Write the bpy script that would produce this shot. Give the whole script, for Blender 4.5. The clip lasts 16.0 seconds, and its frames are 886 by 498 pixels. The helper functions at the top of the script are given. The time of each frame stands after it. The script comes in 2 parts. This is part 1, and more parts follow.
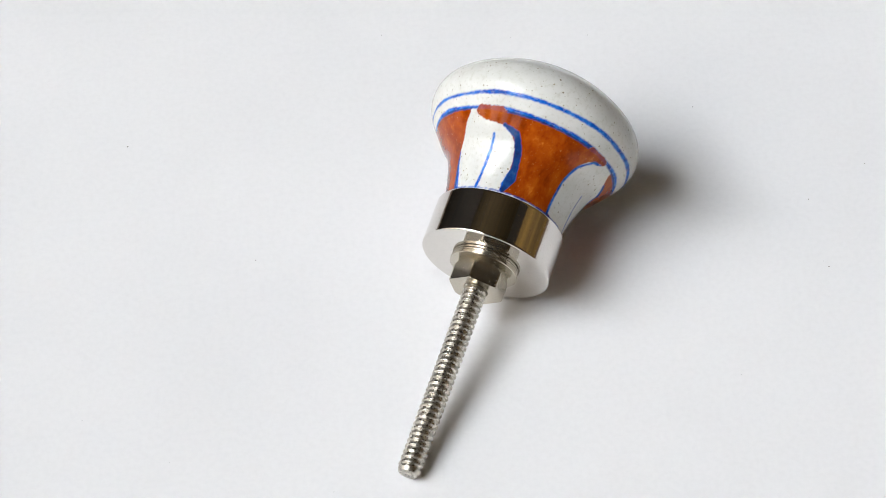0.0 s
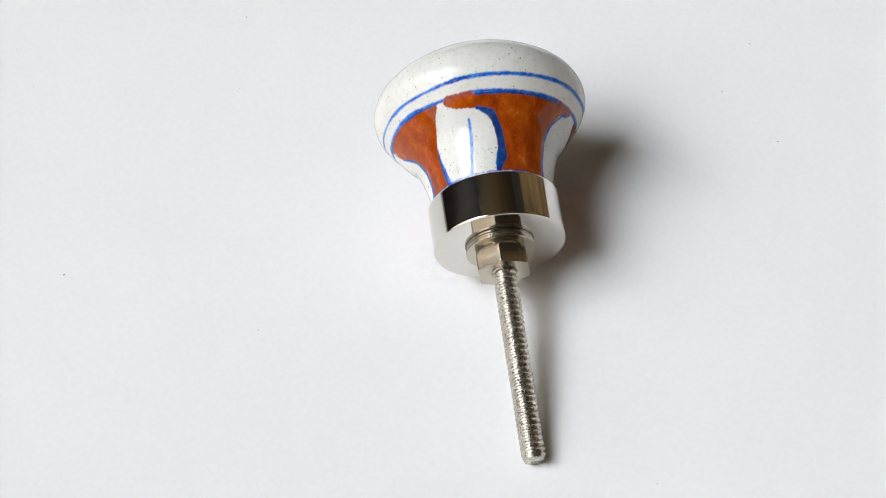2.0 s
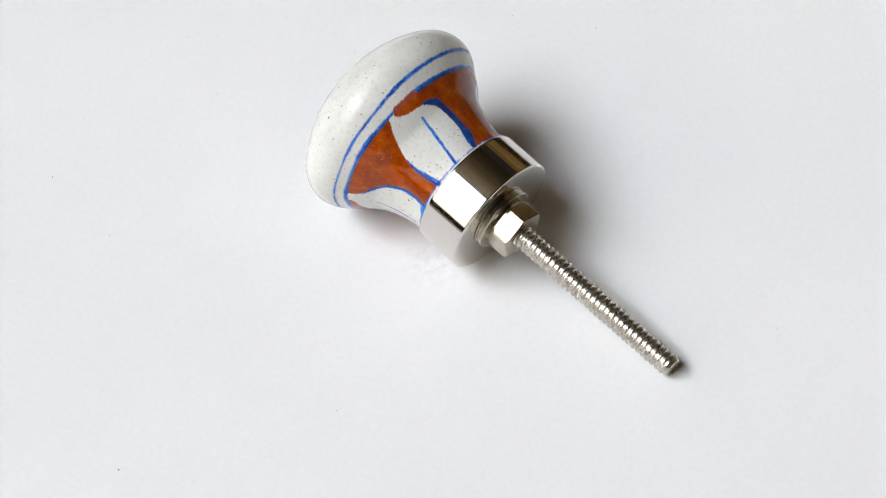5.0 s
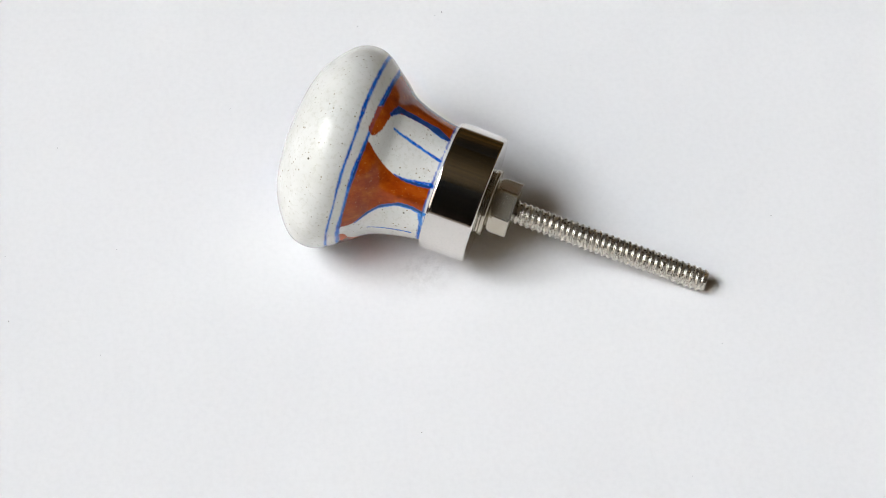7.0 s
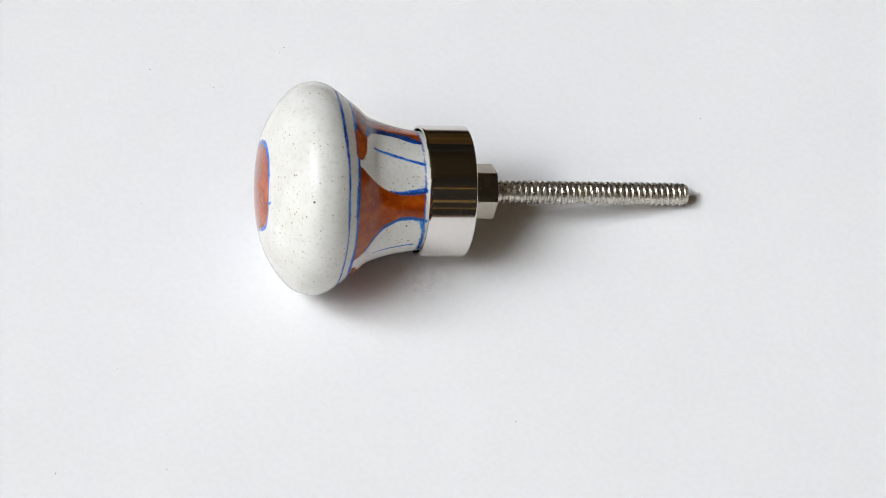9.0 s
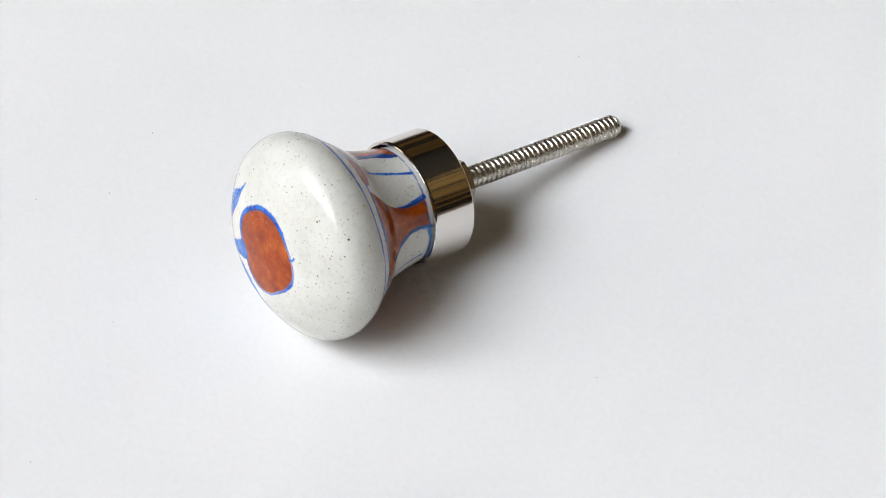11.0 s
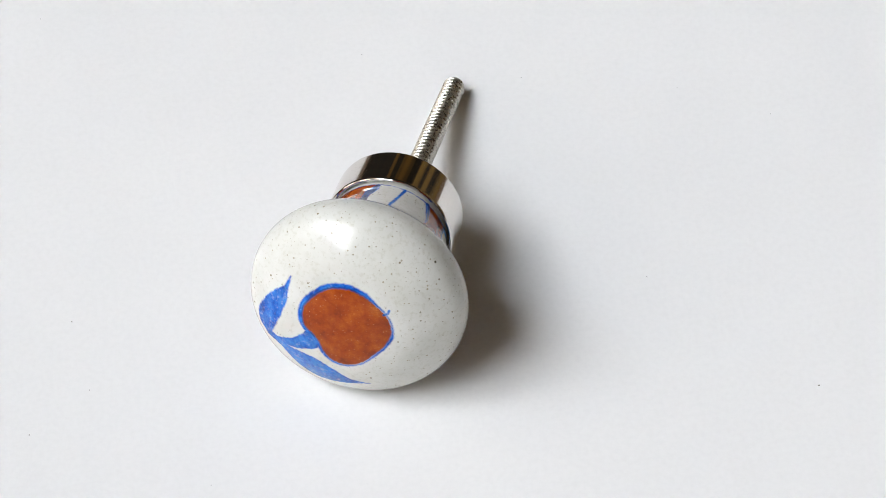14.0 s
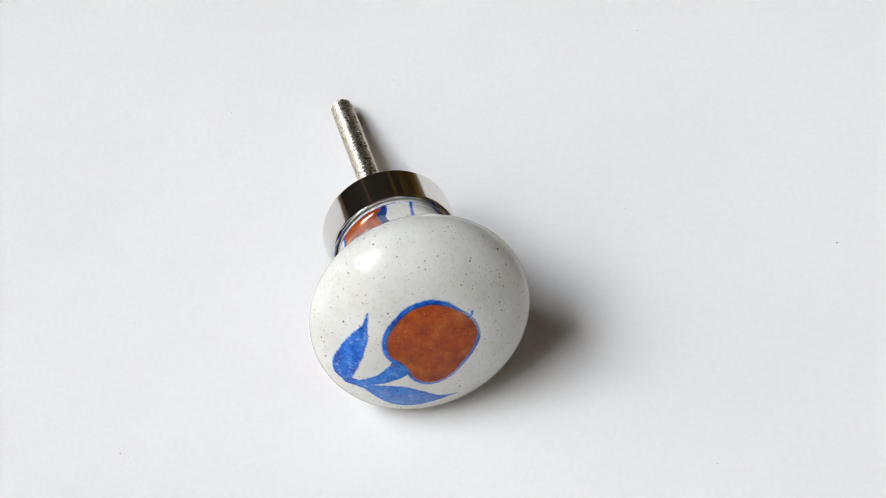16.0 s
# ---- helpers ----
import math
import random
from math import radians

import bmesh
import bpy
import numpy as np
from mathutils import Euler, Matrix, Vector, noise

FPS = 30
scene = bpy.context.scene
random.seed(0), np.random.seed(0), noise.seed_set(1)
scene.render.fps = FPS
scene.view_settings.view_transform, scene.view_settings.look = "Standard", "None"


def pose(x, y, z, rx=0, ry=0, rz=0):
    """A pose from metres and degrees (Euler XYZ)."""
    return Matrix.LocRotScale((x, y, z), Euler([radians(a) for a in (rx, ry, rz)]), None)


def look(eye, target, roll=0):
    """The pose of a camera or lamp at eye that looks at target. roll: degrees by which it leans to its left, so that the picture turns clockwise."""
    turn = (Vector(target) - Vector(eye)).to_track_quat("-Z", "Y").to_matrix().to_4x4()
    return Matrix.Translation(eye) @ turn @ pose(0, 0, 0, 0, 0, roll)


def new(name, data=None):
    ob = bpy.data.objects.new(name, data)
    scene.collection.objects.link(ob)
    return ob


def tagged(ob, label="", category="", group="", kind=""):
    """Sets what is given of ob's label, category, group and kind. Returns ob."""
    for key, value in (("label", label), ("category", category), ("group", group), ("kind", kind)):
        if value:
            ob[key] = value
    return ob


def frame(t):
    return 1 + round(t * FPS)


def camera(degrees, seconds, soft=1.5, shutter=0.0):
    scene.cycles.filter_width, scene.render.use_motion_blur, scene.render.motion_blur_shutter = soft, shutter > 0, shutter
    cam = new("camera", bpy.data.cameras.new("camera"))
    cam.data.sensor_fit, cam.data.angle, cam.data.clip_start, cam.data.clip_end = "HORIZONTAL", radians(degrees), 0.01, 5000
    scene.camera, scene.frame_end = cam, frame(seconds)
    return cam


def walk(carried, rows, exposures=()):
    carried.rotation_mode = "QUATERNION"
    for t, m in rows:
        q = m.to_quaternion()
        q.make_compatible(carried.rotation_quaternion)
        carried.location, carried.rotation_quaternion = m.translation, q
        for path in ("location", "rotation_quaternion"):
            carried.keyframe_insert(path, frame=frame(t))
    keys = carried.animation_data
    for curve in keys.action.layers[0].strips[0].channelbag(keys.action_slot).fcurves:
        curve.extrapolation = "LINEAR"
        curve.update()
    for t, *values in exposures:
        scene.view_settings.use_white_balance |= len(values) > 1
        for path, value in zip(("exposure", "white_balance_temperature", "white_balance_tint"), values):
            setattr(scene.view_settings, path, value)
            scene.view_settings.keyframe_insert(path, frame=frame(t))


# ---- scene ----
# A glazed ceramic furniture knob lies on a slowly turning sheet of white paper.
# The origin is the turning axis at the paper's surface.
EYE = Vector((0.0, -0.39626, 0.45492))
PITCH, YAW, ROLL = radians(48.433), radians(-0.080), -5.253
AIM = Vector((math.sin(YAW) * math.cos(PITCH), math.cos(YAW) * math.cos(PITCH), -math.sin(PITCH)))
cam = camera(15.644, 16.0, soft=0.75)
SHOT = look(EYE, EYE + AIM, ROLL)
walk(cam, [(0.0, SHOT), (16.0, SHOT)])

# turning of the paper: seconds, degrees
TURN = [(0.0, 0.0), (0.5, 6.8), (1.0, 13.58), (1.5, 20.33), (2.0, 27.05), (2.5, 33.72), (3.0, 40.35), (3.5, 46.92), (4.0, 53.4),
        (6.5, 85.5), (7.0, 92.0), (7.5, 98.57), (8.0, 105.19), (8.5, 111.88), (9.0, 118.65), (11.5, 152.87),
        (12.0, 159.66), (12.5, 166.44), (13.0, 173.23), (13.5, 180.03), (14.0, 186.83), (14.5, 193.62), (15.0, 200.43), (15.5, 207.31), (16.0, 214.21)]

# ---- light: one window, a dim room ----
world = bpy.data.worlds.new("world")
world.use_nodes = True
scene.world = world
sky = world.node_tree.nodes.new("ShaderNodeTexSky")
sky.sky_type, sky.sun_disc = "NISHITA", False
sky.sun_elevation, sky.sun_rotation = radians(35), radians(120)
world.node_tree.links.new(sky.outputs[0], world.node_tree.nodes["Background"].inputs[0])
world.node_tree.nodes["Background"].inputs[1].default_value = 0.1
scene.view_settings.exposure = 0.0

WIN_AZ = radians(-159.5)
WALL_U = Vector((math.cos(WIN_AZ), math.sin(WIN_AZ), 0))      # towards the window wall
WALL_V = Vector((-math.sin(WIN_AZ), math.cos(WIN_AZ), 0))
WALL_DIST, WIN_Z = 2.6, 3.5
WIN_W, WIN_H = 4.4, 6.3
BRIGHT_W, BRIGHT_H, BRIGHT_Z = 3.4, 3.78, 4.52      # the open sky seen through it
lamp = bpy.data.lights.new("window_light", "AREA")
lamp.shape, lamp.size, lamp.size_y, lamp.energy, lamp.color = "RECTANGLE", BRIGHT_W, BRIGHT_H, 630, (0.875, 0.945, 1.04)
window_light = new("window_light", lamp)
lamp_at = WALL_U * (WALL_DIST + 0.12) + Vector((0, 0, BRIGHT_Z))
window_light.matrix_world = look(lamp_at, lamp_at - WALL_U)


# ---- materials ----
def material(name, colour=(0.8, 0.8, 0.8), rough=0.5, metal=0.0):
    m = bpy.data.materials.new(name)
    m.use_nodes = True
    b = m.node_tree.nodes["Principled BSDF"]
    b.inputs["Base Color"].default_value = (*colour, 1)
    b.inputs["Roughness"].default_value = rough
    b.inputs["Metallic"].default_value = metal
    return m, m.node_tree.nodes, m.node_tree.links, b


def noise_node(nodes, links, scale, detail=4.0, rough=0.55, coord="Object"):
    tc = nodes.new("ShaderNodeTexCoord")
    n = nodes.new("ShaderNodeTexNoise")
    n.inputs["Scale"].default_value, n.inputs["Detail"].default_value, n.inputs["Roughness"].default_value = scale, detail, rough
    links.new(tc.outputs[coord], n.inputs["Vector"])
    return n


def ramp(nodes, links, src, stops):
    r = nodes.new("ShaderNodeValToRGB")
    while len(r.color_ramp.elements) < len(stops):
        r.color_ramp.elements.new(0.5)
    for e, (p, c) in zip(r.color_ramp.elements, stops):
        e.position, e.color = p, (*c, 1) if len(c) == 3 else c
    links.new(src, r.inputs[0])
    return r


def mix(nodes, links, fac, a, b, kind="MIX"):
    n = nodes.new("ShaderNodeMix")
    n.data_type, n.blend_type = "RGBA", kind
    for sock, val in ((n.inputs[0], fac), (n.inputs[6], a), (n.inputs[7], b)):
        if isinstance(val, bpy.types.NodeSocket):
            links.new(val, sock)
        elif isinstance(val, tuple):
            sock.default_value = (*val, 1)
        else:
            sock.default_value = val
    return n.outputs[2]


def bump(nodes, links, height, b, strength, distance):
    n = nodes.new("ShaderNodeBump")
    n.inputs["Strength"].default_value, n.inputs["Distance"].default_value = strength, distance
    links.new(height, n.inputs["Height"])
    links.new(n.outputs[0], b.inputs["Normal"])


def make_materials():
    mats = {}
    # matte drawing paper
    m, n, l, b = material("paper", (0.8, 0.8, 0.8), 0.85)
    big = noise_node(n, l, 14, 3)
    fine = noise_node(n, l, 900, 5)
    c1 = ramp(n, l, big.outputs[0], [(0.3, (0.785, 0.785, 0.785)), (0.7, (0.81, 0.81, 0.808))])
    c2 = ramp(n, l, fine.outputs[0], [(0.25, (0.965, 0.965, 0.965)), (0.6, (1, 1, 1))])
    sheet = mix(n, l, 1.0, c1.outputs[0], c2.outputs[0], "MULTIPLY")
    # a faint graphite smudge
    tc = n.new("ShaderNodeTexCoord")
    gap = n.new("ShaderNodeVectorMath")
    gap.operation, gap.inputs[1].default_value = "DISTANCE", (0.0025, 0.0037, 0.0)
    l.new(tc.outputs["Object"], gap.inputs[0])
    near = n.new("ShaderNodeMapRange")
    near.inputs["From Min"].default_value, near.inputs["From Max"].default_value = 0.0075, 0.001
    l.new(gap.outputs["Value"], near.inputs["Value"])
    rub = ramp(n, l, noise_node(n, l, 420, 5, 0.7).outputs[0], [(0.42, (0, 0, 0)), (0.70, (0.55, 0.55, 0.55))])
    amount = mix(n, l, 1.0, near.outputs[0], rub.outputs[0], "MULTIPLY")
    l.new(mix(n, l, amount, sheet, (0.42, 0.41, 0.40)), b.inputs["Base Color"])
    bump(n, l, noise_node(n, l, 1500, 6, 0.65).outputs[0], b, 0.15, 0.0002)
    mats["paper"] = m
    # room surfaces
    m, n, l, b = material("wall_paint", (0.16, 0.13, 0.10), 0.8)
    w = noise_node(n, l, 3, 4)
    l.new(ramp(n, l, w.outputs[0], [(0.3, (0.009, 0.0055, 0.002)), (0.7, (0.02, 0.012, 0.003))]).outputs[0], b.inputs["Base Color"])
    mats["wall"] = m
    # brown of the unseen boards and rails, set for warm bounce
    m, n, l, b = material("wood_panelling", (0.2, 0.12, 0.05), 0.6)
    w = noise_node(n, l, 1.1, 3)
    l.new(ramp(n, l, w.outputs[0], [(0.40, (0.13, 0.074, 0.013)), (0.65, (0.33, 0.185, 0.034))]).outputs[0], b.inputs["Base Color"])
    mats["wood"] = m
    # darker wood for the near wall's boards, to dim them in the collar
    m, n, l, b = material("dark_wood", (0.1, 0.05, 0.01), 0.6)
    w = noise_node(n, l, 1.1, 3)
    l.new(ramp(n, l, w.outputs[0], [(0.40, (0.06, 0.032, 0.005)), (0.65, (0.18, 0.09, 0.015))]).outputs[0], b.inputs["Base Color"])
    mats["dark_wood"] = m
    m, n, l, b = material("ceiling_paint", (0.05, 0.04, 0.03), 0.8)
    w = noise_node(n, l, 3, 4)
    l.new(ramp(n, l, w.outputs[0], [(0.3, (0.024, 0.0145, 0.0025)), (0.7, (0.07, 0.041, 0.006))]).outputs[0], b.inputs["Base Color"])
    mats["ceiling"] = m
    # tabletop out of view, its dark brown chosen to cut bounce light
    m, n, l, b = material("table_wood", (0.14, 0.08, 0.035), 0.6)
    w = noise_node(n, l, 8, 4)
    l.new(ramp(n, l, w.outputs[0], [(0.3, (0.10, 0.055, 0.025)), (0.7, (0.17, 0.095, 0.045))]).outputs[0], b.inputs["Base Color"])
    mats["table"] = m
    # polished nickel of the collar
    m, n, l, b = material("nickel", (0.74, 0.71, 0.67), 0.08, 1.0)
    f = noise_node(n, l, 1.0, 5, 0.65)
    run = n.new("ShaderNodeMapping")
    run.inputs["Scale"].default_value = (900, 900, 5200)
    l.new(f.inputs["Vector"].links[0].from_socket, run.inputs["Vector"])
    l.new(run.outputs[0], f.inputs["Vector"])
    l.new(ramp(n, l, f.outputs[0], [(0.4, (0.07, 0.07, 0.07)), (0.6, (0.11, 0.11, 0.11)), (0.72, (0.26, 0.26, 0.26))]).outputs[0], b.inputs["Roughness"])
    pits = ramp(n, l, noise_node(n, l, 3000, 3, 0.6).outputs[0], [(0.20, (0.40, 0.38, 0.35)), (0.30, (0.68, 0.655, 0.615)), (0.6, (0.73, 0.70, 0.66))])
    l.new(pits.outputs[0], b.inputs["Base Color"])
    bump(n, l, f.outputs[0], b, 0.10, 0.00001)
    mats["nickel"] = m
    # zinc of nut and washers, steel of the rod
    m, n, l, b = material("zinc", (0.72, 0.68, 0.62), 0.25, 1.0)
    f = noise_node(n, l, 2600, 5)
    l.new(ramp(n, l, f.outputs[0], [(0.3, (0.19, 0.19, 0.19)), (0.75, (0.29, 0.29, 0.29))]).outputs[0], b.inputs["Roughness"])
    l.new(ramp(n, l, f.outputs[0], [(0.3, (0.49, 0.445, 0.36)), (0.7, (0.57, 0.525, 0.44))]).outputs[0], b.inputs["Base Color"])
    bump(n, l, f.outputs[0], b, 0.012, 0.00001)
    mats["zinc"] = m
    m, n, l, b = material("steel", (0.60, 0.565, 0.49), 0.2, 1.0)
    f = noise_node(n, l, 1900, 4, 0.65)
    l.new(ramp(n, l, f.outputs[0], [(0.3, (0.24, 0.24, 0.24)), (0.75, (0.34, 0.34, 0.34))]).outputs[0], b.inputs["Roughness"])
    l.new(ramp(n, l, f.outputs[0], [(0.3, (0.47, 0.44, 0.38)), (0.6, (0.62, 0.585, 0.52))]).outputs[0], b.inputs["Base Color"])
    bump(n, l, f.outputs[0], b, 0.08, 0.00003)
    mats["steel"] = m
    m, n, l, b = material("white_frame_paint", (0.75, 0.75, 0.73), 0.4)
    mats["frame"] = m
    # pale glow added outside the window, for reflections and soft low light
    m, n, l, b = material("outside", (0.8, 0.75, 0.7), 0.9)
    w = noise_node(n, l, 1.5, 3)
    l.new(ramp(n, l, w.outputs[0], [(0.35, (0.95, 0.80, 0.66)), (0.6, (1, 0.93, 0.85))]).outputs[0], b.inputs["Emission Color"])
    b.inputs["Emission Strength"].default_value = 1.6
    mats["outside"] = m
    m, n, l, b = material("dust", (0.2, 0.19, 0.19), 0.9)
    mats["dust"] = m
    mats["ceramic"] = ceramic_material()
    return mats


def ceramic_material():
    m, n, l, b = material("ceramic_glaze", (0.75, 0.75, 0.72), 0.035)
    b.inputs["Specular IOR Level"].default_value = 0.34
    at = n.new("ShaderNodeAttribute")
    at.attribute_name = "paint"
    sep = n.new("ShaderNodeSeparateColor")
    l.new(at.outputs["Color"], sep.inputs[0])
    cloud = noise_node(n, l, 160, 4)
    grain = noise_node(n, l, 1400, 4)
    white = ramp(n, l, cloud.outputs[0], [(0.3, (0.635, 0.638, 0.59)), (0.7, (0.72, 0.722, 0.685))]).outputs[0]
    g = ramp(n, l, grain.outputs[0], [(0.28, (0.87, 0.86, 0.82)), (0.48, (1, 1, 1))]).outputs[0]
    white = mix(n, l, 1.0, white, g, "MULTIPLY")
    # iron specks in the body, two sizes
    for scale, size, dark in ((330, 0.052, (0.06, 0.045, 0.015)), (760, 0.105, (0.2, 0.165, 0.095)), (1500, 0.16, (0.38, 0.35, 0.27))):
        tc = n.new("ShaderNodeTexCoord")
        v = n.new("ShaderNodeTexVoronoi")
        v.inputs["Scale"].default_value = scale
        l.new(tc.outputs["Object"], v.inputs["Vector"])
        rare = n.new("ShaderNodeSeparateColor")
        l.new(v.outputs["Color"], rare.inputs[0])
        pick = n.new("ShaderNodeMath")
        pick.operation = "MULTIPLY"
        l.new(rare.outputs[0], pick.inputs[0])
        l.new(rare.outputs[1], pick.inputs[1])
        lim = n.new("ShaderNodeMath")
        lim.operation = "MULTIPLY"
        l.new(pick.outputs[0], lim.inputs[0])
        lim.inputs[1].default_value = size * 2.2
        less = n.new("ShaderNodeMath")
        less.operation = "SUBTRACT"
        l.new(lim.outputs[0], less.inputs[0])
        l.new(v.outputs["Distance"], less.inputs[1])
        sh = n.new("ShaderNodeMapRange")
        sh.inputs["From Min"].default_value, sh.inputs["From Max"].default_value = -0.01, 0.05
        l.new(less.outputs[0], sh.inputs["Value"])
        white = mix(n, l, sh.outputs[0], white, dark)
    # brown slip: thin and thick pools, brushed grain, a few pale scratches
    mott = noise_node(n, l, 1.0, 7, 0.72)
    brush = n.new("ShaderNodeMapping")
    brush.inputs["Scale"].default_value = (330, 330, 170)
    l.new(mott.inputs["Vector"].links[0].from_socket, brush.inputs["Vector"])
    l.new(brush.outputs[0], mott.inputs["Vector"])
    red = ramp(n, l, mott.outputs[0], [(0.30, (0.18, 0.023, 0.001)), (0.48, (0.315, 0.047, 0.002)), (0.62, (0.41, 0.078, 0.004)), (0.73, (0.60, 0.18, 0.024))]).outputs[0]
    flecks = ramp(n, l, noise_node(n, l, 2300, 3, 0.6).outputs[0], [(0.65, (0, 0, 0)), (0.73, (0.6, 0.6, 0.6))]).outputs[0]
    red = mix(n, l, flecks, red, (0.66, 0.34, 0.14))
    blue_wash = noise_node(n, l, 420, 6, 0.7)
    bw = ramp(n, l, blue_wash.outputs[0], [(0.34, (0.002, 0.030, 0.23)), (0.48, (0.003, 0.092, 0.51)), (0.66, (0.035, 0.22, 0.68))]).outputs[0]
    blue = mix(n, l, sep.outputs[2], (0.05, 0.235, 0.62), bw)
    # the glaze crawls through the thin blue in crumbs
    crumbs = ramp(n, l, noise_node(n, l, 1100, 5, 0.65).outputs[0], [(0.34, (0.78, 0.78, 0.78)), (0.46, (1, 1, 1))]).outputs[0]
    ink = mix(n, l, 1.0, sep.outputs[1], crumbs, "MULTIPLY")
    col = mix(n, l, sep.outputs[0], white, red)
    col = mix(n, l, ink, col, blue)
    # where both colours overlap they fire nearly black
    both = n.new("ShaderNodeMath")
    both.operation = "MULTIPLY"
    l.new(sep.outputs[0], both.inputs[0])
    l.new(sep.outputs[1], both.inputs[1])
    overlap = n.new("ShaderNodeMath")
    overlap.operation = "MULTIPLY"
    l.new(both.outputs[0], overlap.inputs[0])
    overlap.inputs[1].default_value = 0.72
    col = mix(n, l, overlap.outputs[0], col, (0.012, 0.028, 0.07))
    l.new(col, b.inputs["Base Color"])
    relief = noise_node(n, l, 230, 4, 0.6)
    bump(n, l, relief.outputs[0], b, 0.09, 0.0006)
    return m


MAT = make_materials()


# ---- building helpers ----
def part(name, bm, mat, parent=None, label="", smooth=True):
    me = bpy.data.meshes.new(name)
    bm.to_mesh(me)
    bm.free()
    me.materials.append(mat)
    for p in me.polygons:
        p.use_smooth = smooth
    ob = new(name, me)
    if parent is not None:
        ob.parent = parent
    if label:
        tagged(ob, label)
    return ob


def box(bm, lo, hi, m=None):
    r = bmesh.ops.create_cube(bm, size=1)
    mid = [(a + b) / 2 for a, b in zip(lo, hi)]
    size = [b - a for a, b in zip(lo, hi)]
    bmesh.ops.scale(bm, vec=size, verts=r["verts"])
    bmesh.ops.translate(bm, vec=mid, verts=r["verts"])
    if m is not None:
        bmesh.ops.transform(bm, matrix=m, verts=r["verts"])


def lathe(profile, steps=128, close=False):
    """A solid of revolution about z from (z, r) pairs."""
    bm = bmesh.new()
    rings = []
    for z, r in profile:
        if r < 1e-7:
            rings.append([bm.verts.new((0, 0, z))])
        else:
            rings.append([bm.verts.new((r * math.cos(2 * math.pi * i / steps), r * math.sin(2 * math.pi * i / steps), z)) for i in range(steps)])
    pairs = list(zip(rings, rings[1:])) + ([(rings[-1], rings[0])] if close else [])
    for a, b in pairs:
        for i in range(steps):
            j = (i + 1) % steps
            if len(a) == 1 and len(b) == 1:
                continue
            if len(a) == 1:
                bm.faces.new((a[0], b[j], b[i]))
            elif len(b) == 1:
                bm.faces.new((a[i], a[j], b[0]))
            else:
                bm.faces.new((a[i], a[j], b[j], b[i]))
    bmesh.ops.recalc_face_normals(bm, faces=bm.faces)
    return bm


def sharpen(ob, degrees=35):
    me = ob.data
    bm = bmesh.new()
    bm.from_mesh(me)
    for e in bm.edges:
        if len(e.link_faces) == 2 and e.calc_face_angle(0) > radians(degrees):
            e.smooth = False
    bm.to_mesh(me)
    bm.free()


def build_window(frame_m, z0, z1, w):
    """A white frame with glazing bars set in the opening."""
    window = tagged(new("window_1"), "white window frame with glazing bars, daylight outside", kind="structure")
    x0, x1, b = WALL_DIST + 0.03, WALL_DIST + 0.07, 0.04
    bm = bmesh.new()
    for lo, hi in (((x0, -w, z0), (x1, w, z0 + b)), ((x0, -w, z1 - b), (x1, w, z1)), ((x0, -w, z0 + b), (x1, -w + b, z1 - b)), ((x0, w - b, z0 + b), (x1, w, z1 - b))):
        box(bm, lo, hi, frame_m)
    part("window_frame", bm, MAT["frame"], window, smooth=False)
    for z in (z0 + 0.33 * (z1 - z0), z0 + 0.66 * (z1 - z0)):
        bm = bmesh.new()
        box(bm, (x0 + 0.008, -w + b, z - 0.025), (x1 - 0.008, w - b, z + 0.025), frame_m)
        part("glazing_bar", bm, MAT["frame"], window, smooth=False)
    for y, half in ((-1.35, 0.09), (-0.75, 0.09), (-0.1, 0.15), (0.6, 0.09), (1.2, 0.10)):
        bm = bmesh.new()
        box(bm, (x0 + 0.004, y - half, z0 + b), (x1 - 0.004, y + half, z1 - b), frame_m)
        part("glazing_bar", bm, MAT["frame"], window, smooth=False)


def build_boards(frame_m, far, side, top, low):
    """Unseen brown boards added on the dark walls for reflections and warm bounce, upright on two of them and a rail on
    the third.
    """
    boards = tagged(new("added_boards"), "unseen brown boards added on the dark walls for reflections and warm bounce", kind="structure")
    for v0, v1 in ((-3.8, -3.1), (-2.7, -2.3), (-1.9, -0.7), (-0.5, 0.3), (0.7, 1.2), (1.4, 2.6), (2.8, 3.8)):
        bm = bmesh.new()
        box(bm, (-far, v0, low), (-far + 0.03, v1, 4.4), frame_m)
        part("board", bm, MAT["wood"], boards, smooth=False)
    for u0, u1 in ((-4.0, -2.5), (-1.95, -1.7), (0.16, 0.3)):
        bm = bmesh.new()
        box(bm, (u0, -side, low), (u1, -side + 0.03, 4.0), frame_m)
        part("board", bm, MAT["dark_wood"], boards, smooth=False)
    for z0, z1 in ((0.8, 0.95), (1.6, 1.9), (3.8, 4.0)):
        bm = bmesh.new()
        box(bm, (-far, side - 0.03, z0), (WALL_DIST, side, z1), frame_m)
        part("rail", bm, MAT["wood"], boards, smooth=False)


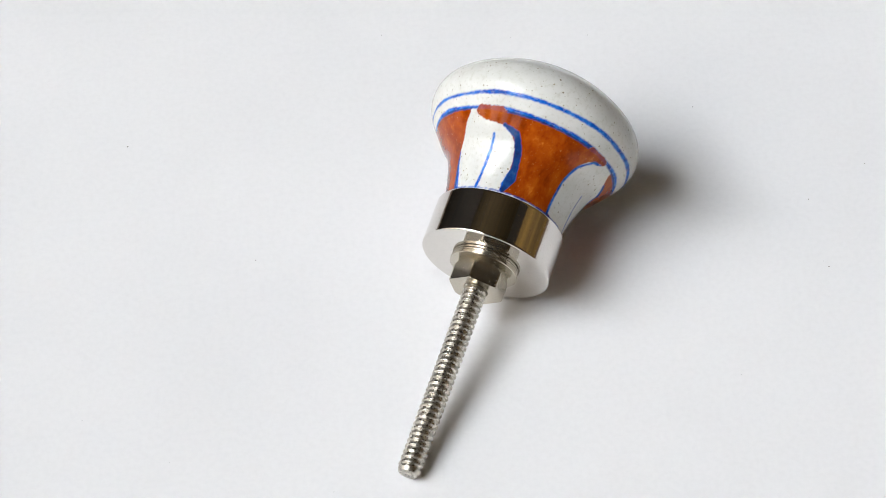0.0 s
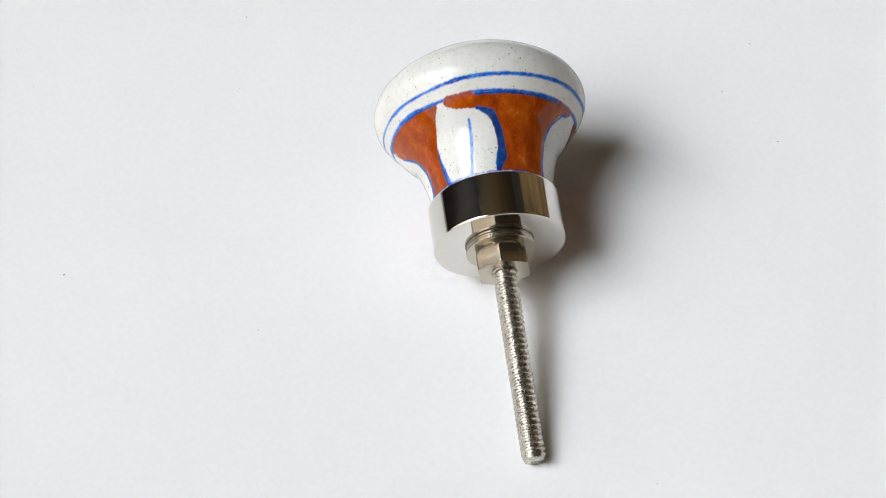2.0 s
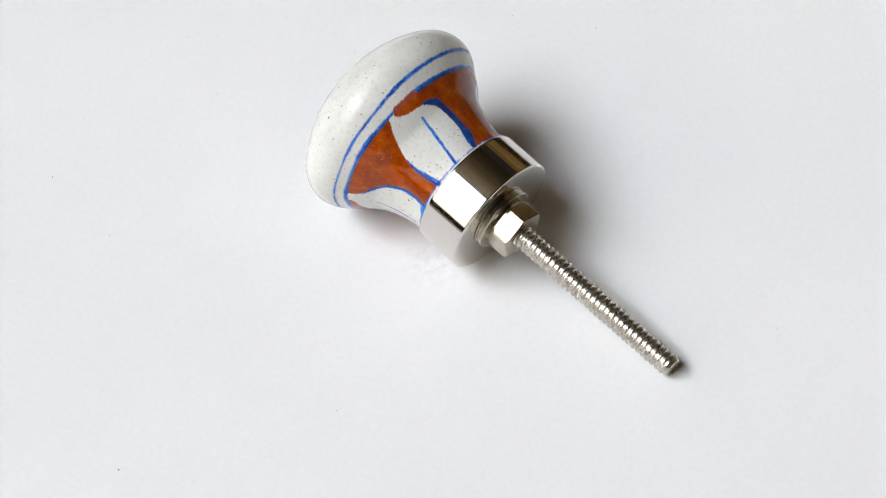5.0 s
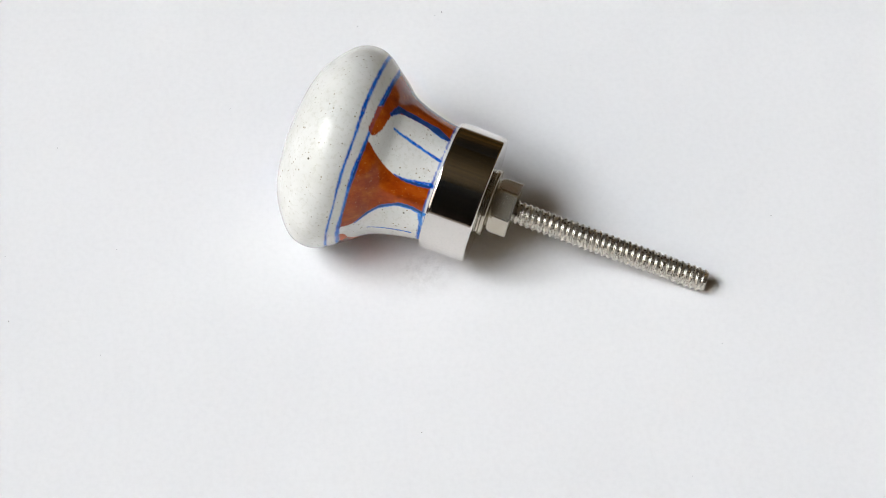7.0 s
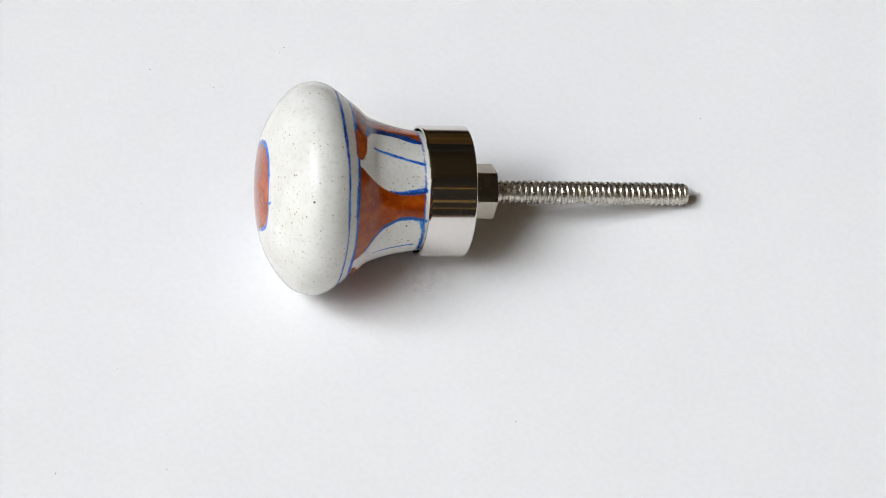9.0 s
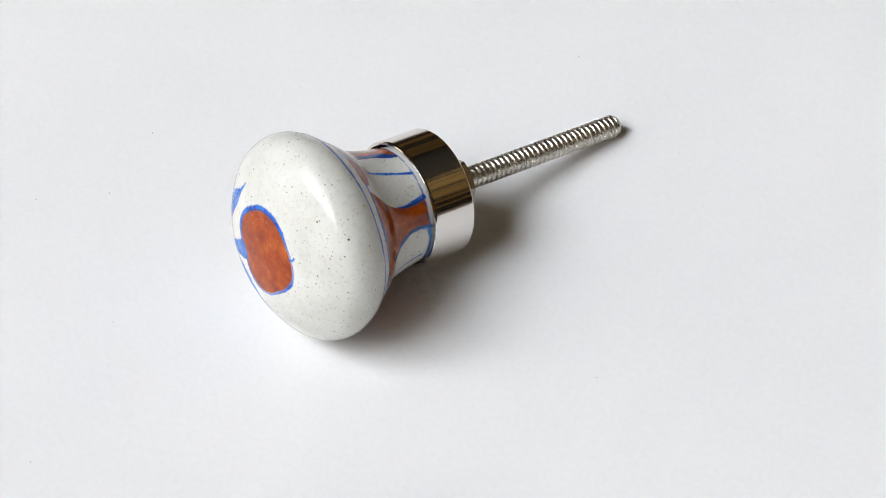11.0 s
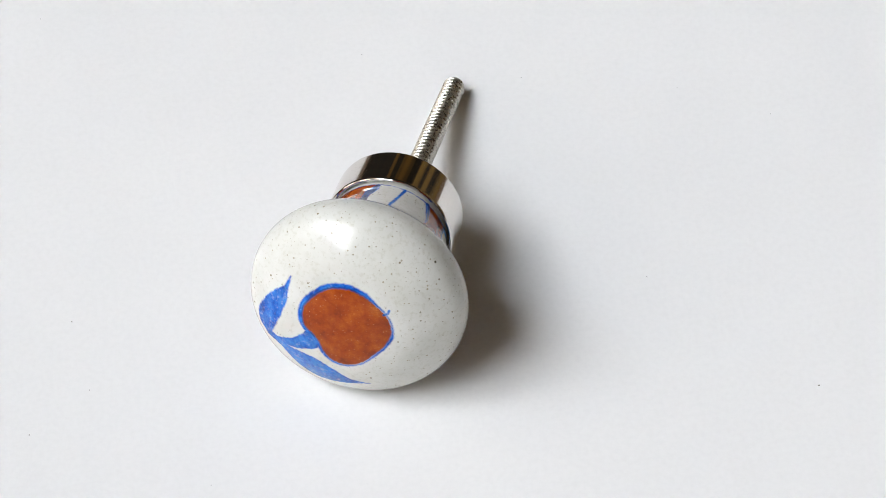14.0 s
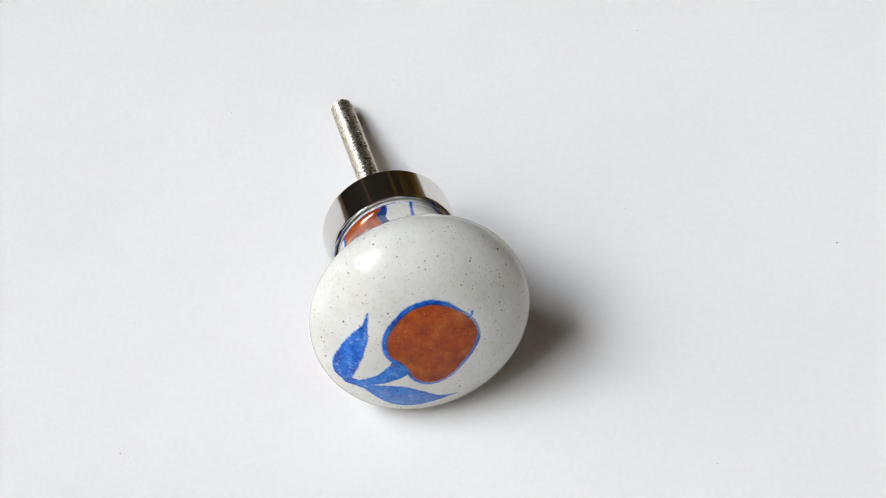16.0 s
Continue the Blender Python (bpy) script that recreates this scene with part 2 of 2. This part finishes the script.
# ---- the room: table, walls with one window, ceiling ----
def build_room():
    frame_m = Matrix((( WALL_U.x, WALL_V.x, 0, 0), (WALL_U.y, WALL_V.y, 0, 0), (0, 0, 1, 0), (0, 0, 0, 1)))
    far, side, top, low, th = 5.0, 4.0, 7.2, -0.006, 0.1
    bm = bmesh.new()
    box(bm, (-far, -side, low - 0.03), (WALL_DIST, side, low), frame_m)
    tagged(part("ground", bm, MAT["table"], smooth=False), "unseen tabletop under the paper, dark brown wood to cut bounce light", kind="structure")
    bm = bmesh.new()
    box(bm, (-far - th, -side - th, top), (WALL_DIST + th, side + th, top + th), frame_m)
    tagged(part("ceiling", bm, MAT["ceiling"], smooth=False), "dim brown ceiling", kind="structure")
    for name, lo, hi in (("wall_far", (-far - th, -side, low - 0.03), (-far, side, top)),
                         ("wall_side", (-far - th, side, low - 0.03), (WALL_DIST + th, side + th, top)),
                         ("wall_near", (-far - th, -side - th, low - 0.03), (WALL_DIST + th, -side, top))):
        bm = bmesh.new()
        box(bm, lo, hi, frame_m)
        tagged(part(name, bm, MAT["wall"], smooth=False), "plain dark brown wall", kind="structure")
    z0, z1, w = WIN_Z - WIN_H / 2, WIN_Z + WIN_H / 2, WIN_W / 2
    bm = bmesh.new()
    for lo, hi in (((WALL_DIST, -side, low - 0.03), (WALL_DIST + th, side, z0)), ((WALL_DIST, -side, z1), (WALL_DIST + th, side, top)),
                   ((WALL_DIST, -side, z0), (WALL_DIST + th, -w, z1)), ((WALL_DIST, w, z0), (WALL_DIST + th, side, z1))):
        box(bm, lo, hi, frame_m)
    build_window(frame_m, z0, z1, w)
    build_boards(frame_m, far, side, top, low)
    out = bmesh.new()
    box(out, (WALL_DIST + 0.5, -w - 1.5, z0 - 0.6), (WALL_DIST + 0.52, w + 1.5, z1 + 2.0), frame_m)
    tagged(part("backdrop", out, MAT["outside"], smooth=False), "unseen pale glowing backdrop added outside the window for soft low light", kind="structure")
    tagged(part("wall_window", bm, MAT["wall"], smooth=False), "plain brown wall with a window opening", kind="structure")


build_room()


# ---- the turning paper ----
def build_paper():
    bm = lathe([(-0.006, 0.0), (-0.006, 0.28), (-0.0002, 0.28), (0.0, 0.2798), (0.0, 0.0)], 160)
    ob = part("paper_sheet", bm, MAT["paper"], smooth=False)
    rs = random.Random(4)
    bm = bmesh.new()
    for i in range(30):
        q, a = 0.13 * math.sqrt(rs.random()), rs.uniform(0, 6.283)
        if q < 0.03:
            continue
        size = rs.choice((0.0001, 0.00013, 0.00016, 0.0002))
        m = Matrix.Translation((q * math.cos(a), q * math.sin(a), 0.00004)) @ pose(0, 0, 0, 0, 0, rs.uniform(0, 180)) @ Matrix.Diagonal((size * rs.uniform(0.6, 1.8), size, 0.00008, 1))
        bmesh.ops.create_icosphere(bm, subdivisions=1, radius=0.6, matrix=m)
    for x, y, size in ((-0.0602, 0.0412, 0.00026), (0.0706, -0.0059, 0.0002), (0.0018, 0.0826, 0.00022)):
        bmesh.ops.create_icosphere(bm, subdivisions=1, radius=0.6, matrix=Matrix.Translation((x, y, 0.00005)) @ Matrix.Diagonal((size * 1.4, size, 0.00012, 1)))
    tagged(part("dust", bm, MAT["dust"], ob, "fine grey dust specks"), kind="stuff")
    return tagged(ob, "round white matte paper sheet on a slow turntable", "paper")


paper_sheet = build_paper()

# ---- the knob: its own z runs along the axis, from the rod's tip to the painted face ----
KNOB_AZ, KNOB_EL = radians(65.975), radians(13.6)
AXIS = Vector((math.cos(KNOB_EL) * math.cos(KNOB_AZ), math.cos(KNOB_EL) * math.sin(KNOB_AZ), math.sin(KNOB_EL)))
SIDE = Vector((-math.sin(KNOB_AZ), math.cos(KNOB_AZ), 0))
UPW = AXIS.cross(SIDE)
TIP = Vector((-0.010240, -0.046758, 0.002240))
KNOB = Matrix(((SIDE.x, UPW.x, AXIS.x, TIP.x), (SIDE.y, UPW.y, AXIS.y, TIP.y), (SIDE.z, UPW.z, AXIS.z, TIP.z), (0, 0, 0, 1)))
MM = 0.001
S0 = 43.17          # the collar's base plane along the axis, in mm
HEAD = [(49.00, 10.70), (52.60, 11.20), (54.70, 11.50), (56.80, 11.95), (59.30, 12.65), (61.90, 13.70), (64.19, 15.57), (66.29, 17.07), (69.29, 19.07),
        (71.89, 19.67), (74.49, 19.07), (76.59, 17.45), (79.05, 14.2), (80.58, 10.9), (81.55, 6.1), (81.95, 0.00)]


def spline(points, count):
    """Points along a smooth curve through the given ones, evenly by length."""
    p = np.array(points, float)
    ext = np.vstack([2 * p[0] - p[1], p, p[-1] * (1, -1) + (0, 0) if p[-1][1] > 0 else (p[-2][0], -p[-2][1])])
    out = []
    for i in range(1, len(ext) - 2):
        a, b, c, d = ext[i - 1:i + 3]
        for t in np.linspace(0, 1, 24, endpoint=False):
            out.append(0.5 * (2 * b + (c - a) * t + (2 * a - 5 * b + 4 * c - d) * t * t + (3 * b - a - 3 * c + d) * t ** 3))
    out.append(p[-1])
    out = np.array(out)
    length = np.concatenate([[0], np.cumsum(np.hypot(*np.diff(out, axis=0).T))])
    want = np.linspace(0, length[-1], count)
    return np.stack([np.interp(want, length, out[:, 0]), np.maximum(np.interp(want, length, out[:, 1]), 0)], 1)


def wobble(x, y, seed, scale):
    """Smooth pseudo-random field, about -1 to 1."""
    rs = np.random.RandomState(seed)
    out = np.zeros_like(x)
    for k in range(6):
        kx, ky, ph = rs.normal(0, scale), rs.normal(0, scale), rs.uniform(0, 6.28)
        out += np.sin(kx * x + ky * y + ph)
    return out / 3


# painted petals round the neck: outlines as (degrees round the axis, mm along it)
PETALS = {
    "first": [(46, 52.3), (44.5, 55), (43.5, 58), (46, 60.5), (51, 62.5), (56, 64.2), (59.5, 65.3), (61, 66.3), (66, 66.3), (67, 65.2), (70, 64.5),
              (80, 64.2), (87, 63.8), (94, 62.5), (98, 60), (98.5, 57), (96, 54.5), (97, 52.3)],
    "second": [(16, 52.3), (19, 55), (20, 57.4), (15, 60.2), (7, 62.2), (0, 63.6), (-3, 65), (-4, 66.3), (-12, 66.3), (-13, 65.2), (-22, 64.5),
               (-32, 63), (-40, 60.5), (-43, 57), (-42, 52.3)],
    "third": [(147, 52.3), (145, 56), (145, 59), (147, 62.3), (150, 64), (155, 64.9), (161, 65.5), (163, 66.3), (174, 66.3), (175.5, 65.2), (182, 64.3),
              (193, 63.3), (202, 60), (206, 56), (204, 52.3)],
    "fourth": [(237, 52.3), (235, 56), (235, 59), (237, 62.3), (242, 64), (248, 65), (252, 66.3), (266, 66.3), (268, 65), (276, 64.2), (286, 62.5),
               (292, 59), (293, 55), (292, 52.3)],
}
# blue brush strokes: (degrees, mm, width in mm)
STROKES = [
    [(86, 64.0, 0.5), (96, 63.0, 0.9), (100.5, 60.3, 1.1), (102, 57.5, 1.15), (101.2, 55.7, 1.9), (98.6, 54.2, 1.5), (97, 53.1, 0.9)],
    [(45.5, 60.0, 0.12), (43.5, 57.5, 0.6), (44.5, 55, 0.9), (46, 53.0, 1.1)],
    [(78.5, 62.5, 0.45), (77.3, 60, 0.5), (75.2, 57, 0.5), (71.2, 52.9, 0.6)],
    [(-1, 63.8, 0.3), (7, 62.3, 0.45), (15, 60.4, 0.5), (20.5, 57.4, 0.65), (20, 55, 0.8), (16.5, 52.6, 0.8)],
    [(17, 53.2, 0.8), (5, 52.6, 0.6), (-10, 52.5, 0.55), (-28, 52.4, 0.5)],
    [(-12.5, 61.7, 0.2), (-13.2, 58.5, 0.3), (-14, 54, 0.4)],
    [(161, 65.4, 0.3), (155, 64.8, 0.3), (149, 63.0, 0.35), (145.5, 59.4, 0.4), (146, 55.5, 0.45), (147, 53, 0.5)],
    [(175.5, 60.4, 0.2), (178, 57.5, 0.25), (183, 55, 0.3), (187, 52.9, 0.3)],
    [(182, 64.4, 0.3), (193, 63.4, 0.5), (202, 60, 0.7), (206, 56, 0.8), (204, 52.8, 0.7)],
    [(236, 53, 0.6), (234.5, 56, 0.5), (236, 61, 0.3), (243, 64.1, 0.3)],
    [(264, 62, 0.4), (263, 53, 0.5)],
    [(276, 64.3, 0.4), (286, 62.6, 0.7), (292.5, 59, 0.9), (293.5, 55, 0.9), (292, 53, 0.8)],
    [(-42, 53, 0.7), (-43.5, 57, 0.6), (-40, 60.7, 0.3), (-31, 63.2, 0.3)],
]
# the flower on the face, in mm across the axis
FLOWER = [(-8.3, 2.0), (-7.4, 4.2), (-5.5, 6.3), (-3.3, 7.9), (-0.3, 8.5), (2.9, 7.6), (4.9, 5.9), (6.8, 4.1), (8.1, 1.7), (8.3, -0.7), (7.2, -3.1), (5.3, -5.1), (2.8, -7.8), (-0.6, -9.0), (-3.2, -7.9), (-4.7, -5.9), (-5.1, -4.1), (-6.5, -2.6), (-8.1, -0.9)]
FLOWER_TIP = [(6.9, 3.6), (7.6, 3.9), (7.8, 4.5)]
LEAF_ONE = [(-10.6, 7.3), (-11.4, 6.1), (-13.7, 4.3), (-16.1, 1.2), (-17.5, -1.9), (-17.6, -4.2), (-16.7, -6.0), (-15.0, -6.9), (-14.4, -5.2), (-12.1, 0.3), (-10.9, 3.3), (-10.8, 5.6)]
LEAF_TWO = [(-13.8, -7.0), (-9.2, -7.7), (-5.6, -8.6), (-2.2, -11.0), (0.3, -13.1), (2.9, -13.9), (0.5, -14.5), (-3.8, -15.2), (-7.5, -14.7), (-11.0, -11.4)]
STEM = [(-15.6, -6.9), (-12.0, -5.7), (-9.4, -4.3), (-7.9, -2.6), (-7.2, -1.6), (-5.4, -3.2), (-4.8, -5.4), (-7.3, -6.7), (-12.2, -7.6)]


def polygon_distance(x, y, pts):
    """Signed distance to a closed outline, negative inside."""
    best, inside = np.full(len(x), 1e9), np.zeros(len(x), bool)
    for (ax, ay), (bx, by) in zip(pts, pts[1:] + pts[:1]):
        ex, ey = bx - ax, by - ay
        t = np.clip(((x - ax) * ex + (y - ay) * ey) / (ex * ex + ey * ey + 1e-12), 0, 1)
        best = np.minimum(best, np.hypot(x - ax - t * ex, y - ay - t * ey))
        cross = (ay > y) != (by > y)
        inside ^= cross & (x < (bx - ax) * (y - ay) / (by - ay + 1e-12) + ax)
    return np.where(inside, -best, best)


def stroke_distance(x, y, pts):
    """Distance to a brush line of changing width, negative inside."""
    best = np.full(len(x), 1e9)
    for (ax, ay, aw), (bx, by, bw) in zip(pts, pts[1:]):
        ex, ey = bx - ax, by - ay
        t = np.clip(((x - ax) * ex + (y - ay) * ey) / (ex * ex + ey * ey + 1e-12), 0, 1)
        best = np.minimum(best, np.hypot(x - ax - t * ex, y - ay - t * ey) - 1.15 * (aw + (bw - aw) * t) / 2)
    return best


def rounded(pts, times=2):
    """Corner cutting of a closed outline."""
    for _ in range(times):
        pts = [q for a, b in zip(pts, pts[1:] + pts[:1]) for q in ((0.75 * a[0] + 0.25 * b[0], 0.75 * a[1] + 0.25 * b[1]), (0.25 * a[0] + 0.75 * b[0], 0.25 * a[1] + 0.75 * b[1]))]
    return pts


def cover(dist, soft=0.09):
    return np.clip(0.5 - dist / (2 * soft), 0, 1)


def paint(v):
    """Paint on the glaze at points v, in mm: brown, blue, and how dense the blue is."""
    x, y, s = v[:, 0], v[:, 1], v[:, 2]
    r = np.hypot(x, y)
    deg = np.degrees(np.arctan2(y, x))
    fine = 0.10 * wobble(x + 0.7 * s, y - 0.5 * s, 3, 4.5) + 0.05 * wobble(x - s, y + s, 4, 11)
    slow = wobble(x + s * 0.3, y, 5, 0.35)
    brown, blue, dense = np.zeros(len(v)), np.zeros(len(v)), np.zeros(len(v))
    neck = s < 70.5
    # neck: brown ground, white petals in it
    sn, dn, rn, fn, wn = s[neck], deg[neck], r[neck], fine[neck], slow[neck]
    per = np.radians(1) * 13.0
    line2 = 66.25 + 0.18 * np.sin(np.radians(2 * dn + 30)) + 0.1 * wn
    ground = np.maximum(sn - line2 + 0.1, 52.75 - sn)
    petal = np.full(len(sn), 1e9)
    ink, thick = np.full(len(sn), 1e9), np.zeros(len(sn))
    for pts in PETALS.values():
        mid = np.mean([p[0] for p in pts])
        rel = (dn - mid + 180) % 360 - 180
        flat = rounded([((a - mid) * per, z) for a, z in pts], 1)
        petal = np.minimum(petal, polygon_distance(rel * per, sn, flat))
    for pts in STROKES:
        mid = np.mean([p[0] for p in pts])
        rel = (dn - mid + 180) % 360 - 180
        ink = np.minimum(ink, stroke_distance(rel * per, sn, [((a - mid) * per, z, w) for a, z, w in pts]))
    b = cover(np.maximum(ground, -petal) + fn * 0.6)
    ink = ink + fn * 0.55
    line1 = np.abs(sn - 68.45 - 0.45 * np.sin(np.radians(dn - 60)) - 0.15 * wn) - 0.25 - 0.06 * wn - 0.09 * np.sin(np.radians(dn - 55)) + fn * 0.5
    edge2 = np.abs(sn - line2) - 0.30 - 0.12 * wn + fn * 0.5
    rim = np.abs(sn - 52.75) - 0.16 + fn
    k = np.maximum.reduce([cover(ink, 0.13), cover(line1, 0.14), cover(edge2, 0.14), 0.7 * cover(rim)])
    # brown lies over the line in short fingers at the petals' tops
    finger = np.minimum(np.hypot(np.maximum(np.abs((dn - 75.5 + 180) % 360 - 180) - 6.5, 0) * per, sn - 65.8) - 0.88,
                        np.hypot(np.maximum(np.abs((dn - 154 + 180) % 360 - 180) - 7, 0) * per, sn - 65.9) - 0.55)
    b = np.maximum(b, cover(finger + fn * 0.7))
    k = np.where(cover(finger + fn) > 0.5, k * 0.1, k)
    brown[neck], blue[neck] = b, k
    dense[neck] = np.clip(0.92 + 0.35 * wn + 1.2 * fn + 0.25 * np.sin(np.radians(dn - 50)), 0.1, 1)
    # face: flower, two leaves and a stem
    face = s > 72.5
    xf, yf, ff, wf = x[face], y[face], fine[face], slow[face]
    flower = polygon_distance(xf, yf, rounded(FLOWER)) + ff * 0.6
    turn = np.arctan2(yf, xf)
    outline = np.abs(flower - 0.22) - 0.34 - 0.1 * wf - 0.13 * np.cos(turn - 2.4)
    tip = stroke_distance(xf, yf, [(a, c, 0.4) for a, c in FLOWER_TIP])
    leaf = np.minimum.reduce([polygon_distance(xf, yf, rounded(p, 1)) for p in (LEAF_ONE, LEAF_TWO, STEM)])
    twig = stroke_distance(xf, yf, [(-10.4, 8.0, 0.25), (-10.6, 7.2, 0.45), (-11.2, 5.8, 0.7)])
    twig = np.minimum(twig, stroke_distance(xf, yf, [(0.0, -13.2, 0.6), (2.4, -13.9, 0.35), (3.5, -14.0, 0.2)]))
    twig = np.minimum(twig, stroke_distance(xf, yf, [(-16.6, -4.6, 1.5), (-15.2, -6.6, 1.6), (-12.6, -7.6, 1.7), (-10.5, -9.0, 1.8)]))
    leaf = np.minimum(leaf, twig) + ff * 0.7
    k = np.maximum.reduce([cover(outline, 0.16), cover(tip), cover(leaf, 0.13)])
    fl = cover(flower)
    brown[face] = fl
    blue[face] = np.maximum(k, blue[face])
    wash = 0.78 + 0.5 * wf + 2.5 * ff + 0.5 * np.clip(1 + leaf / 0.5, 0, 1)
    dense[face] = np.clip(np.where(leaf < 0.1, wash, 0.95 + 0.2 * wf), 0.12, 1)
    return np.stack([brown, blue, dense, np.ones(len(v))], 1)


def build_ceramic(parent):
    steps, rows = 900, 400
    prof = spline(HEAD, rows)
    ang = np.linspace(0, 2 * math.pi, steps, endpoint=False)
    s = np.repeat(prof[:-1, 0], steps)
    r = np.repeat(prof[:-1, 1], steps)
    a = np.tile(ang, rows - 1)
    lump = 1 + 0.004 * np.sin(2 * a + 0.6) + 0.002 * np.sin(3 * a + s * 0.2)
    lean = 0.2 * np.clip((s - 54) / 16, 0, 1)
    wide = 1 + 0.012 * np.clip((s - 60) / 8, 0, 1)
    verts = np.stack([r * lump * wide * np.cos(a) - lean, r * lump * np.sin(a), s], 1)
    verts = np.vstack([verts, [[0, 0, prof[-1, 0]]]]) * MM
    i = np.arange((rows - 2) * steps)
    j = i // steps * steps + (i % steps + 1) % steps
    quads = np.stack([i, j, j + steps, i + steps], 1)
    last = (rows - 2) * steps + np.arange(steps)
    tris = [(int(q), int((rows - 2) * steps + (q + 1) % steps), len(verts) - 1) for q in last]
    me = bpy.data.meshes.new("ceramic_head")
    me.from_pydata(verts.tolist(), [], quads.tolist() + tris)
    me.materials.append(MAT["ceramic"])
    me.polygons.foreach_set("use_smooth", [True] * len(me.polygons))
    col = me.color_attributes.new("paint", "FLOAT_COLOR", "POINT")
    col.data.foreach_set("color", paint(verts / MM).astype(np.float32).ravel())
    ob = new("ceramic_head", me)
    ob.parent = parent
    return tagged(ob, "glossy speckled white glazed ceramic with hand-painted brown and blue flower")


def build_collar(parent):
    o, b = 12.2, 0.32
    edge = [(S0 + b - b * math.sin(radians(q)), o - b + b * math.cos(radians(q))) for q in range(90, -1, -15)]
    prof = [(S0 + 0.3, 0.0), (S0 + 0.3, 5.0), (S0, 5.2), (S0, 5.4), (S0, o - b - 0.15)] + edge + [(S0 + b + 0.12, o), (S0 + 4.4, o), (S0 + 8.45, o), (S0 + 8.6, o), (S0 + 8.85, o - 0.1), (S0 + 8.95, o - 0.3),
            (S0 + 8.9, o - 0.6), (S0 + 7.5, o - 0.75), (S0 + 1.2, o - 0.75), (S0 + 1.2, 0.0)]
    ob = part("collar", lathe([(z * MM, r * MM) for z, r in prof], 192), MAT["nickel"], parent, "polished nickel-plated metal collar cup")
    sharpen(ob, 25)
    return ob


def build_washer(parent, z0, z1, r):
    b = 0.1
    prof = [(z1, 1.9), (z1, r - b), (z1 - b, r), (z0 + b, r), (z0, r - b), (z0, 1.9)]
    ob = part("washer", lathe([(z * MM, q * MM) for z, q in prof], 96, close=True), MAT["zinc"], parent, "flat bright metal washer")
    sharpen(ob)
    return ob


def build_nut(parent, z0, z1, across, turn):
    """A hexagon whose corners are rounded off towards the washers."""
    bm = bmesh.new()
    steps = 96
    rows = []
    corner = across / math.cos(radians(30))
    hole = 2.0
    for zz, lim in ((z0, corner - 0.22), (z0 + 0.12, corner - 0.07), (z1 - 1.1, corner - 0.07), (z1 - 0.5, across * 1.07), (z1, across * 0.97)):
        row = []
        for i in range(steps):
            a = 2 * math.pi * i / steps
            k = (math.degrees(a) % 60) - 30
            r = min(across / math.cos(radians(k)), lim)
            row.append(bm.verts.new((r * math.cos(a + turn) * MM, r * math.sin(a + turn) * MM, zz * MM)))
        rows.append(row)
    inner = []
    for zz, r in ((z1, hole), (z0 + 0.4, hole), (z0, hole + 0.45)):
        inner.append([bm.verts.new((r * math.cos(2 * math.pi * i / steps) * MM, r * math.sin(2 * math.pi * i / steps) * MM, zz * MM)) for i in range(steps)])
    rows += inner
    for p, q in zip(rows, rows[1:] + rows[:1]):
        for i in range(steps):
            j = (i + 1) % steps
            bm.faces.new((p[i], p[j], q[j], q[i]))
    bmesh.ops.recalc_face_normals(bm, faces=bm.faces)
    return part("nut", bm, MAT["zinc"], parent, "worn zinc-plated hexagonal nut", smooth=False)


def build_rod(parent, length, r, pitch):
    """A threaded rod: one helical ridge, faded at the bevelled tip."""
    bm = bmesh.new()
    around, per = 48, 14
    count = int(length / pitch * per)
    rows = []
    for k in range(count + 1):
        z = length * k / count - 0.3
        row = []
        for i in range(around):
            f = (z / pitch - i / around) % 1.0
            flank = min(max((2 * min(f, 1 - f) - 0.26) / 0.5, 0), 1)
            ridge = 1 - flank * flank * (3 - 2 * flank)
            depth = 0.29
            rr = r - depth * (1 - ridge)
            if z < 0.6:
                rr = min(rr, r - 0.45 + 0.5 * (z + 0.3))
            a = 2 * math.pi * i / around
            row.append(bm.verts.new((rr * math.cos(a) * MM, rr * math.sin(a) * MM, z * MM)))
        rows.append(row)
    for p, q in zip(rows, rows[1:]):
        for i in range(around):
            j = (i + 1) % around
            bm.faces.new((p[i], p[j], q[j], q[i]))
    tip = bm.verts.new((0, 0, -0.27 * MM))
    for i in range(around):
        bm.faces.new((rows[0][(i + 1) % around], rows[0][i], tip))
    end = bm.verts.new((0, 0, (length - 0.3) * MM))
    for i in range(around):
        bm.faces.new((rows[-1][i], rows[-1][(i + 1) % around], end))
    bmesh.ops.recalc_face_normals(bm, faces=bm.faces)
    ob = part("threaded_rod", bm, MAT["steel"], parent, "bright steel threaded rod")
    return ob


def build_knob():
    knob = tagged(new("furniture_knob"), "round white ceramic furniture knob with painted flower lying on paper", "knob")
    build_ceramic(knob)
    build_collar(knob)
    build_washer(knob, S0 - 0.52, S0 - 0.01, 6.2)
    build_washer(knob, S0 - 1.22, S0 - 0.54, 6.42)
    build_nut(knob, 37.57, S0 - 1.24, 4.6, radians(-35.8))
    build_rod(knob, 44.0, 2.2, 1.15)
    return knob


furniture_knob = build_knob()


def motions():
    rows_paper, rows_knob = [], []
    for t, deg in TURN:
        turn = pose(0, 0, 0, 0, 0, deg)
        rows_paper.append((t, turn))
        rows_knob.append((t, turn @ KNOB))
    walk(paper_sheet, rows_paper)
    walk(furniture_knob, rows_knob)


motions()
